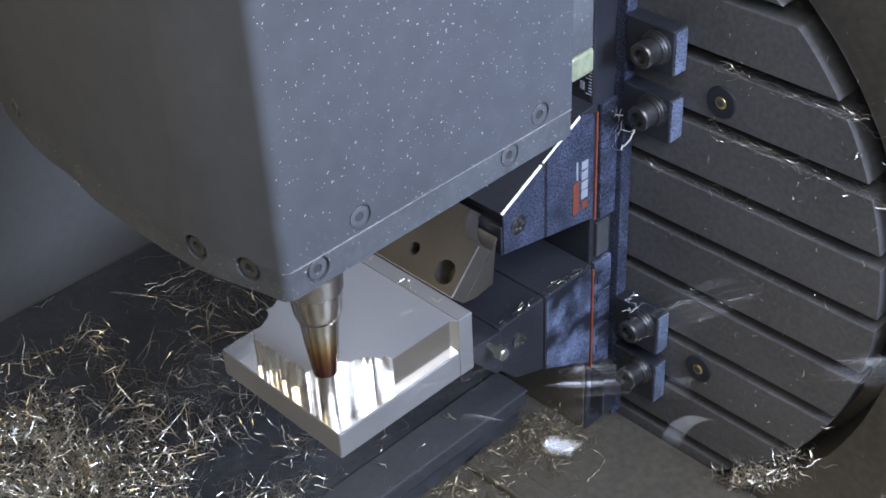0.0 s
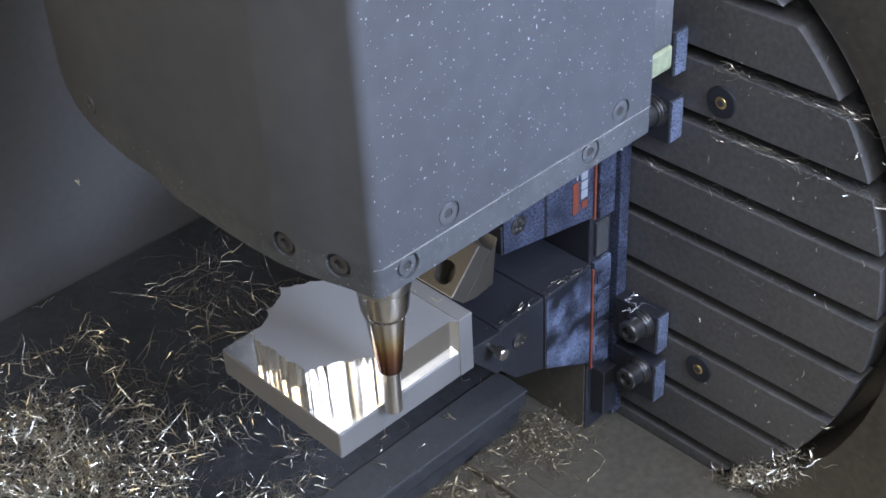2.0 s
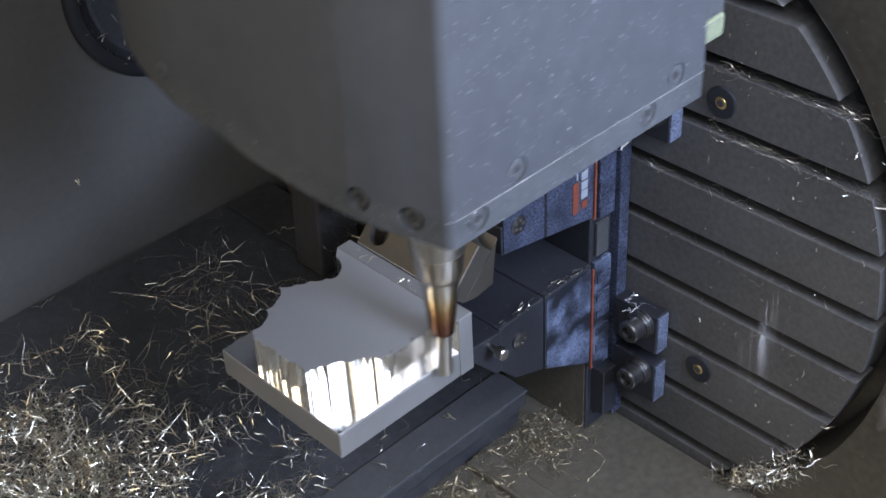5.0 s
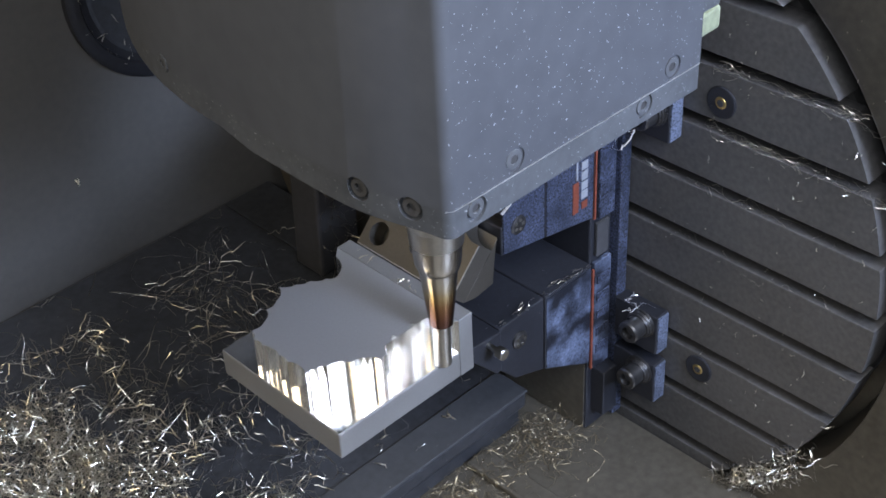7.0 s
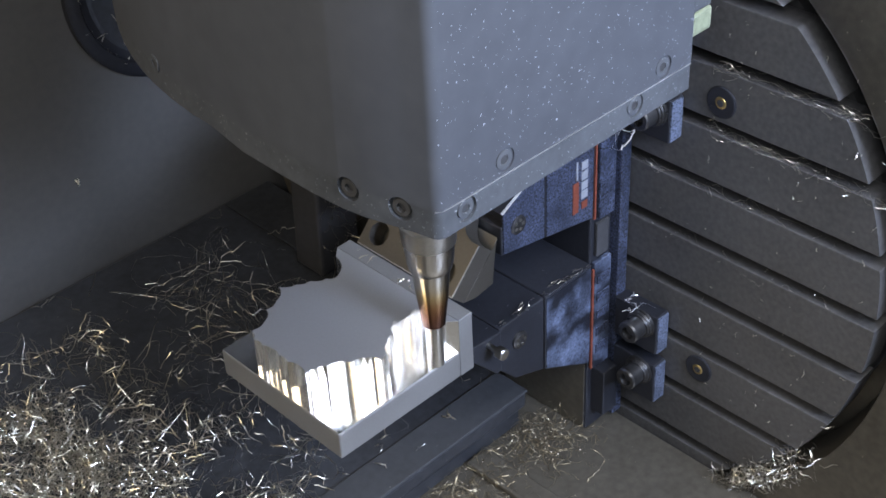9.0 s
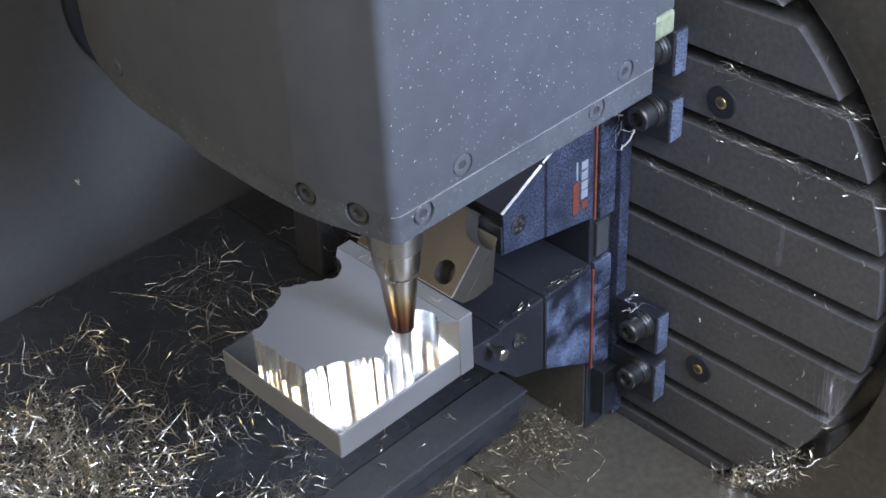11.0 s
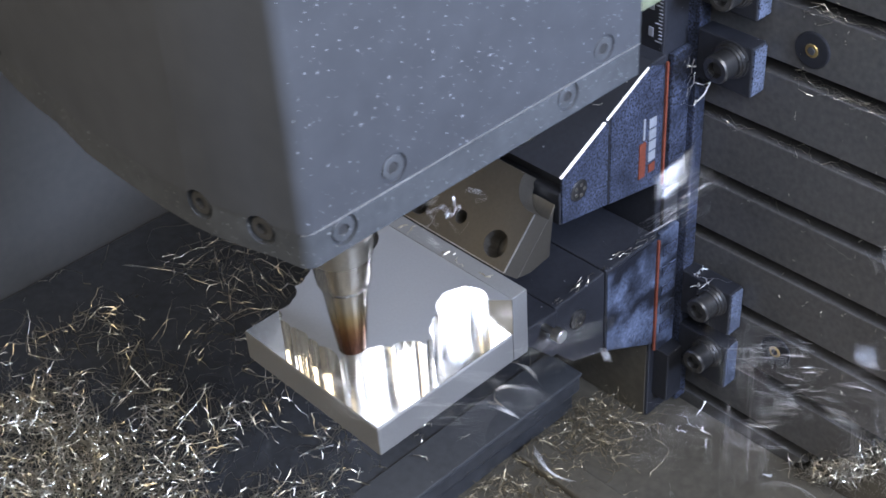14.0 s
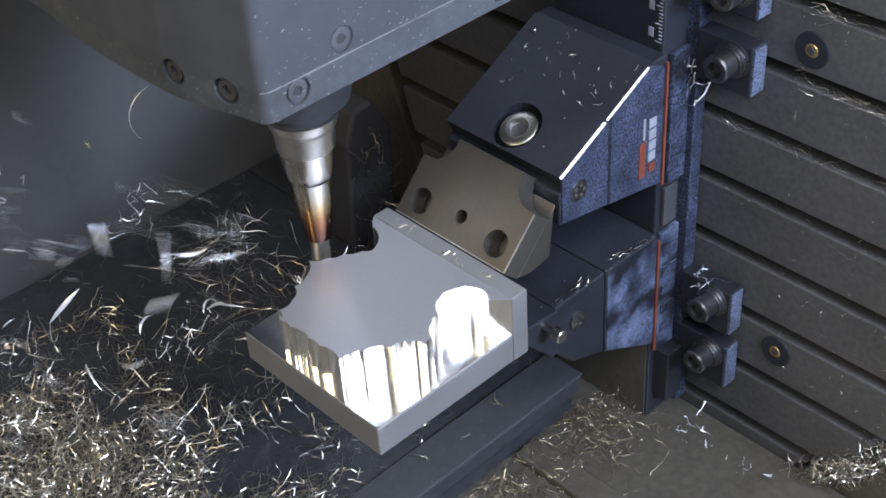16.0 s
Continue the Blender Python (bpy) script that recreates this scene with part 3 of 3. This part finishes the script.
def pile():
    """A dense heap to one side, loose strands before it and a thin drift behind, on an otherwise bare cover."""
    n = 60000
    p = np.stack([RNG.uniform(-0.34, 0.26, n), RNG.uniform(0.065, 0.46, n)], 1)
    edge = np.interp(p[:, 1], (0.07, 0.108, 0.22, 0.305, 0.375, 0.46), (0.030, 0.028, 0.012, -0.012, -0.068, -0.15))
    s = edge - p[:, 0]
    clump = np.array([noise.noise(Vector((x * 22, y * 22, 3.1))) for x, y in p])
    near = np.exp(-((p[:, 0] - 0.058) / 0.040) ** 2 - ((p[:, 1] - 0.205) / 0.075) ** 2) * 0.24
    drift = np.exp(-((p[:, 0] - 0.005) / 0.042) ** 2 - ((p[:, 1] - 0.375) / 0.035) ** 2) * 0.20
    dens = np.where(s > 0, 0.40 + 0.6 * np.clip(s / 0.04, 0, 1), np.exp(s / 0.018) * 0.34 + near + drift + 0.006)
    dens = dens * np.clip(0.75 + 2.0 * clump, 0.05, 1.8)
    keep = RNG.uniform(0, 1, n) < dens * 0.36 * np.where(p[:, 1] < 0.096, 0.03, 1.0)
    p, s = p[keep], s[keep]
    h = np.clip(s, 0, 0.12) * 0.22 + 0.004
    z = -0.1585 + 0.002 + RNG.uniform(0, 1, len(p)) * h
    ln = np.where(s > 0.02, RNG.uniform(0.010, 0.032, len(p)), RNG.uniform(0.014, 0.044, len(p)))
    swarf("swarf_pile", "heap of curled bright aluminium swarf on the dark cover", np.c_[p, z], ln, RNG.uniform(0.0004, 0.0011, len(p)), 0.5, 0.5)


def scatter(name, label, n, xs, ys, zs, ln=(0.006, 0.02), wd=(0.0005, 0.0013), lean=0.35, mat=CHIP):
    p = np.stack([RNG.uniform(*xs, n), RNG.uniform(*ys, n), RNG.uniform(*zs, n)], 1)
    swarf(name, label, p, RNG.uniform(*ln, n), RNG.uniform(*wd, n), lean, mat=mat)


pile()
def cluster(name, label, n, cx, cy, sx, sy):
    p = np.stack([RNG.normal(cx, sx, n), np.minimum(RNG.normal(cy, sy, n), 0.057), RNG.uniform(-0.194, -0.186, n)], 1)
    p = p[(p[:, 0] < 0.29)]
    swarf(name, label, p, RNG.uniform(0.006, 0.019, len(p)), RNG.uniform(0.0003, 0.0007, len(p)), 0.4, 0.4, mat=OILY_CHIP)


cluster("swarf_floor", "loose golden swarf on the oily floor below the vise", 300, 0.228, 0.036, 0.022, 0.018)
cluster("swarf_corner", "loose bright swarf on the floor beside the cover", 420, 0.135, 0.030, 0.030, 0.022)
scatter("swarf_edge", "a few curls of swarf on the cover beneath the block", 16, (0.03, 0.22), (0.064, 0.12), (-0.157, -0.155), (0.008, 0.02))


def ring_swarf():
    n = 300
    a = np.radians(RNG.normal(226, 7, n))
    r = RNG.uniform(0.252, 0.268, n)
    p = np.stack([RNG.uniform(0.288, 0.3, n), TY + r * np.cos(a), TZ + r * np.sin(a)], 1)
    swarf("swarf_ring", "bright swarf caught in the ring gap of the table", p, RNG.uniform(0.010, 0.026, n), RNG.uniform(0.0003, 0.0008, n), 0.6, 0.3)


def slot_swarf(z, y0, y1, n, name):
    p = np.stack([RNG.uniform(0.2975, 0.303, n), RNG.uniform(y0, y1, n), z - 0.0045 + RNG.normal(0, 0.0018, n)], 1)
    swarf(name, "thin swarf lying in a table slot", p, RNG.uniform(0.008, 0.026, n), RNG.uniform(0.0002, 0.00045, n), 0.12, 0.12, np.pi / 2)


def strands():
    """Loose snags of long curled strands on the bare cover."""
    snags = RNG.uniform((0.080, 0.24), (0.185, 0.39), (14, 2))
    p = np.concatenate([c + RNG.normal(0, 0.011, (9, 2)) for c in snags])
    p = np.c_[p, RNG.uniform(-0.156, -0.146, len(p))]
    swarf("swarf_strands", "long thin curls of swarf lying on the dark cover", p, RNG.uniform(0.018, 0.060, len(p)), RNG.uniform(0.0003, 0.0007, len(p)), 0.35, 0.6)


strands()
scatter("swarf_rail", "bright strands of swarf hanging on the vise rail", 10, (0.276, 0.292), (0.0110, 0.0125), (0.078, 0.118), (0.014, 0.034), (0.0007, 0.0013), 1.4, BRIGHT_CHIP)


def vise_flecks():
    """Flecks on the sloped top and along the scratched edge of the lower jaw."""
    n = 30
    d, y = RNG.uniform(0.036, 0.090, n), RNG.uniform(VY0 + 0.004, VY1 - 0.004, n)
    p = np.stack([0.167 + SL.x * d + UPN.x * 0.0007, y, 0.071 + SL.z * d + UPN.z * 0.0007], 1)
    swarf("swarf_vise", "bits of swarf lying on the sloped vise top", p, RNG.uniform(0.0015, 0.006, n), RNG.uniform(0.0004, 0.0011, n), 0.3)
    n = 26
    p = np.stack([RNG.uniform(0.165, 0.259, n), RNG.uniform(VY0 - 0.0003, VY0 + 0.006, n), RNG.uniform(-0.0240, -0.0232, n)], 1)
    swarf("swarf_jaw", "bright flecks along the scratched edge of the lower jaw", p, RNG.uniform(0.002, 0.010, n), RNG.uniform(0.0003, 0.0008, n), 0.1, 0.1, 0.0)


vise_flecks()
scatter("swarf_wall", "single bright fleck of swarf stuck to the wall", 3, (0.091, 0.094), (0.464, 0.4665), (-0.066, -0.062), (0.004, 0.007), (0.001, 0.002), 1.0)
scatter("swarf_dark_post", "strands of swarf stuck to the added black post", 34, (0.225, 0.265), (0.2925, 0.2975), (-0.155, -0.05), (0.016, 0.045), (0.0004, 0.0009), 1.3)
ring_swarf()
slot_swarf(0.1571, -0.17, -0.05, 80, "swarf_slot_strand")
slot_swarf(0.1088, -0.19, -0.05, 80, "swarf_slot_strand")
slot_swarf(0.0605, -0.16, 0.01, 26, "swarf_slot_strand")
slot_swarf(0.0122, -0.18, -0.02, 8, "swarf_slot_strand")
scatter("swarf_specks", "tiny flecks of swarf stuck to the table face", 90, (0.2958, 0.2968), (-0.18, -0.05), (-0.14, 0.2), (0.0008, 0.005), (0.0003, 0.0007), 1.2)
scatter("swarf_port", "fine swarf stuck on the wall port", 90, (0.13, 0.28), (0.456, 0.462), (0.02, 0.17), (0.006, 0.02), (0.0006, 0.0012), 1.2)
scatter("swarf_clamp", "curls of swarf on the clamp beside the vise", 5, (0.276, 0.29), (-0.030, 0.000), (-0.0615, -0.0580), (0.016, 0.034), (0.0006, 0.0010), 0.1, BRIGHT_CHIP)
scatter("swarf_foot", "small bits of swarf at the foot of the jaw insert", 10, (0.108, 0.118), (0.02, 0.115), (0.0272, 0.0285), (0.003, 0.014), (0.0008, 0.002), 0.15)


# ---- flying chips ----
def chip_mesh(i):
    """A sickle-shaped cupped chip with pointed ends."""
    k, r = 9, 0.008 + 0.004 * (i % 4)
    span, wide = 1.2 + 0.3 * (i % 5), 0.0007 + 0.0004 * (i % 3)
    rows = []
    for j in range(k):
        s = j / (k - 1)
        a = span * (s - 0.5)
        w = wide * math.sin(math.pi * min(0.97, max(0.03, s))) ** 0.8
        c = Vector((r * math.sin(a), r * (math.cos(a) - 1), 0.004 * (s - 0.5) * (i % 3 - 1)))
        o = Vector((math.sin(a), math.cos(a), 0))
        rows.append([c + Vector((0, 0, -w)), c - o * w * 0.5, c + Vector((0, 0, w))])
    v = [tuple(p) for row in rows for p in row]
    f = [(3 * j + q, 3 * j + q + 1, 3 * j + q + 4, 3 * j + q + 3) for j in range(k - 1) for q in (0, 1)]
    me = bpy.data.meshes.new("chip")
    me.from_pydata(v, [], f)
    me.materials.append(BRIGHT_CHIP)
    return me


CHIPS = [chip_mesh(i) for i in range(12)]  # a dozen shapes


def spray_mesh(i):
    """A rigid wisp of the spray: fine slivers flying close together."""
    n = 16
    p = np.stack([RNG.normal(0, 0.016, n), RNG.normal(0, 0.007, n), RNG.normal(0, 0.007, n)], 1)
    v, f = slivers(p, RNG.uniform(0.006, 0.016, n), RNG.uniform(0.0003, 0.0008, n), 0.5, 0.4)
    v = np.clip(v, (-0.028, -0.016, -0.0090), (0.028, 0.016, 0.0110))
    me = bpy.data.meshes.new("spray")
    me.from_pydata(v.tolist(), [], f.tolist())
    me.materials.append(BRIGHT_CHIP)
    return me


SPRAYS = [spray_mesh(i) for i in range(8)]
# wisps of fine spray: start, end, how many, mean speed along x, y, z, spread
WISPS = [(-0.25, 0.05, 6, (1.1, -1.25, 0.2), 0.25), (2.68, 3.5, 64, (0.85, -0.80, 0.55), 0.24), (4.0, 4.5, 10, (0.6, -0.5, 0.3), 0.25), (5.8, 6.3, 10, (0.6, -0.5, 0.3), 0.25),
         (7.30, 7.56, 12, (0.65, -0.42, -0.05), 0.16), (7.72, 8.05, 20, (1.0, -0.75, 0.1), 0.22), (10.2, 10.5, 6, (0.6, -0.6, 0.3), 0.25),
         (12.76, 13.5, 44, (0.62, -0.50, 0.42), 0.25), (13.70, 14.45, 38, (0.75, -0.55, -0.1), 0.3), (14.4, 15.0, 44, (-0.22, -0.32, 0.05), 0.30), (15.12, 15.97, 40, (-0.62, 0.62, 0.06), 0.2)]
# start, end, how many, mean speed (m/s) along x, y, z, spread
BURSTS = [(-0.30, 0.02, 9, (0.60, -0.85, -0.05), 0.2), (1.15, 1.42, 3, (0.62, -0.62, 0.55), 0.1), (2.70, 3.46, 100, (0.46, -0.47, 0.54), 0.22), (4.0, 4.5, 8, (0.45, -0.45, 0.3), 0.25),
          (5.8, 6.3, 9, (0.45, -0.5, 0.45), 0.25), (7.36, 7.5, 9, (0.5, -0.32, -0.05), 0.16), (7.74, 8.0, 26, (0.52, -0.36, 0.0), 0.17), (8.3, 8.45, 4, (0.3, -0.5, -0.1), 0.2),
          (9.05, 9.2, 2, (0.4, -0.6, 0.0), 0.2), (10.2, 10.5, 4, (0.5, -0.6, 0.3), 0.3), (11.3, 11.45, 8, (0.3, -0.4, -0.2), 0.18), (12.55, 12.75, 8, (0.15, -0.5, -0.3), 0.2),
          (12.78, 13.48, 62, (0.44, -0.40, 0.52), 0.23), (13.68, 14.45, 34, (0.42, -0.30, -0.05), 0.28), (14.4, 15.0, 26, (-0.12, -0.35, 0.05), 0.28), (15.12, 15.97, 58, (-0.40, 0.48, 0.06), 0.20)]
INSIDE = Vector((0.06, 0.065, 0.012))  # the uncut stock from which chips come


def fly(chip, born, start, speed, spin, turn):
    rows, drag = [], 4.0
    axis = Vector(turn).normalized()

    def place(age):
        e = (1 - math.exp(-drag * age)) / drag
        p = Vector(start) + Vector(speed) * e + Vector((0, 0, -1)) * (0.25 * age * age + 6.0 * max(0.0, age - 0.38) ** 2)
        if p.x > 0.28:
            p.x = 0.56 - p.x
        p.y = min(p.y, 0.45)
        return p

    def at(p, age):
        return Matrix.Translation(p) @ Matrix.Rotation(spin * age, 4, axis)

    age = max(0.0, -born)
    if born > 0.15:
        rest = INSIDE + Vector((0.022 * math.sin(born * 91), 0.018 * math.cos(born * 57), 0))
        rows += [(0.0, at(rest, 0.0)), (born - 0.07, at(rest, 0.0))]
    t = max(0.0, born)
    while True:
        p = place(age)
        low = p.z < -0.186
        rows.append((t, at(p, age)))
        if low or t >= 15.95 or age > 1.4:
            break
        t, age = round(t + 0.1, 3), age + 0.1
    if rows[-1][0] < 16.0:
        rows.append((16.0, rows[-1][1]))
    walk(chip, rows)


def cut_stock():
    for k, (ob, x, y, t) in enumerate(STOCK):
        rows = [(0.0, pose(x, y, 0)), (t, pose(x, y, 0))]
        for n in range(1, 5):
            rows.append((t + 0.07 * n, pose(x + 0.05 * n + 0.004 * (k % 5), y - 0.16 * n, 0.035 * n - 0.021 * n * n, 25 * n, 17 * n, 31 * n)))
        rows += [(t + 0.5, pose(x + 0.18, -0.85, -0.19, 90, 0, 120 + 9 * k % 50)), (16.0, pose(x + 0.18, -0.85, -0.19, 90, 0, 120 + 9 * k % 50))]
        walk(ob, rows)


def flying_chips():
    for b, (t0, t1, n, v, sp) in enumerate(BURSTS):
        for k in range(n):
            born = round(t0 + (t1 - t0) * (k + 0.5) / n, 2)
            x, y = tool_at(max(0.0, born))
            ob = tagged(new("flying_chip", CHIPS[(b * 5 + k) % 12]), "curled bright aluminium chip thrown off by the cutter", "metal chip", "flying chips")
            speed = [1.6 * (c + RNG.normal(0, sp)) for c in v]
            start = (x + RNG.normal(0, 0.003), y - 0.004 + RNG.normal(0, 0.003), RNG.uniform(0.004, 0.02))
            fly(ob, born, start, speed, RNG.uniform(3, 11), RNG.normal(0, 1, 3))
    for b, (t0, t1, n, v, sp) in enumerate(WISPS):
        for k in range(n):
            born = round(t0 + (t1 - t0) * (k + 0.5) / n, 2)
            x, y = tool_at(max(0.0, born))
            ob = tagged(new("chip_spray", SPRAYS[(b * 3 + k) % 8]), "fine bright wisp of aluminium swarf thrown off by the cutter", "metal swarf", kind="stuff")
            speed = [1.6 * (c + RNG.normal(0, sp)) for c in v]
            fly(ob, born, (x, y - 0.004, RNG.uniform(0.006, 0.016)), speed, RNG.uniform(2, 7), RNG.normal(0, 1, 3))


def tool_at(t):
    for (a, x0, y0), (b, x1, y1) in zip(PATH, PATH[1:]):
        if a <= t <= b:
            s = (t - a) / (b - a)
            return x0 + (x1 - x0) * s, y0 + (y1 - y0) * s
    return PATH[-1][1:]


PATH = [(0.0, 0.0107, 0.0205), (0.1, 0.0138, 0.0170), (0.2, 0.0299, -0.0010), (0.3, 0.0240, 0.0030), (0.5, 0.0253, 0.0024), (1.0, 0.0228, 0.0078), (1.5, 0.0288, 0.0057), (2.0, 0.0395, -0.0076),
        (2.1, 0.0370, -0.0019), (2.2, 0.0352, -0.0012), (2.3, 0.0387, -0.0052), (2.4, 0.0460, -0.0087), (2.5, 0.0830, -0.0097), (2.6, 0.0974, -0.0118),
        (2.7, 0.1035, -0.0085), (2.8, 0.1002, -0.0047), (2.9, 0.0917, -0.0027), (3.0, 0.0848, -0.0021), (3.1, 0.0749, -0.0016), (3.2, 0.0672, -0.0023),
        (3.5, 0.0487, -0.0038), (3.7, 0.0540, -0.0102), (3.9, 0.0972, -0.0110), (4.0, 0.1008, -0.0089), (4.1, 0.0976, -0.0071), (4.2, 0.0925, -0.0013), (4.5, 0.0740, -0.0005), (4.8, 0.0560, 0.0010), (4.95, 0.0720, -0.0060), (5.1, 0.0985, -0.0055), (5.5, 0.0880, -0.0010), (5.9, 0.0730, 0.0030),
        (6.3, 0.0609, 0.0046), (6.5, 0.0909, -0.0028), (7.0, 0.0918, 0.0006), (7.5, 0.0886, 0.0060), (8.0, 0.0800, 0.0107), (8.5, 0.0667, 0.0057),
        (9.0, 0.0886, 0.0041), (9.2, 0.0726, 0.0102), (9.4, 0.0668, 0.0100), (9.6, 0.0885, 0.0070), (9.95, 0.0760, 0.0120), (10.2, 0.0680, 0.0120), (10.4, 0.0880, 0.0100), (10.75, 0.0780, 0.0160), (11.0, 0.0720, 0.0160), (11.3, 0.0798, 0.0193), (11.5, 0.0876, 0.0134), (12.0, 0.0834, 0.0169), (12.5, 0.0837, 0.0147),
        (12.6, 0.0928, 0.0285), (13.0, 0.0710, 0.0224), (13.5, 0.0413, 0.0138), (14.0, 0.0125, 0.0304), (14.5, 0.0040, 0.0595), (15.0, 0.0012, 0.0972),
        (15.5, 0.0322, 0.1130), (16.0, 0.0643, 0.1218)]


def motions():
    walk(spindle, [(t, pose(x, y, 0)) for t, x, y in PATH])
    cut_stock()
    flying_chips()


motions()
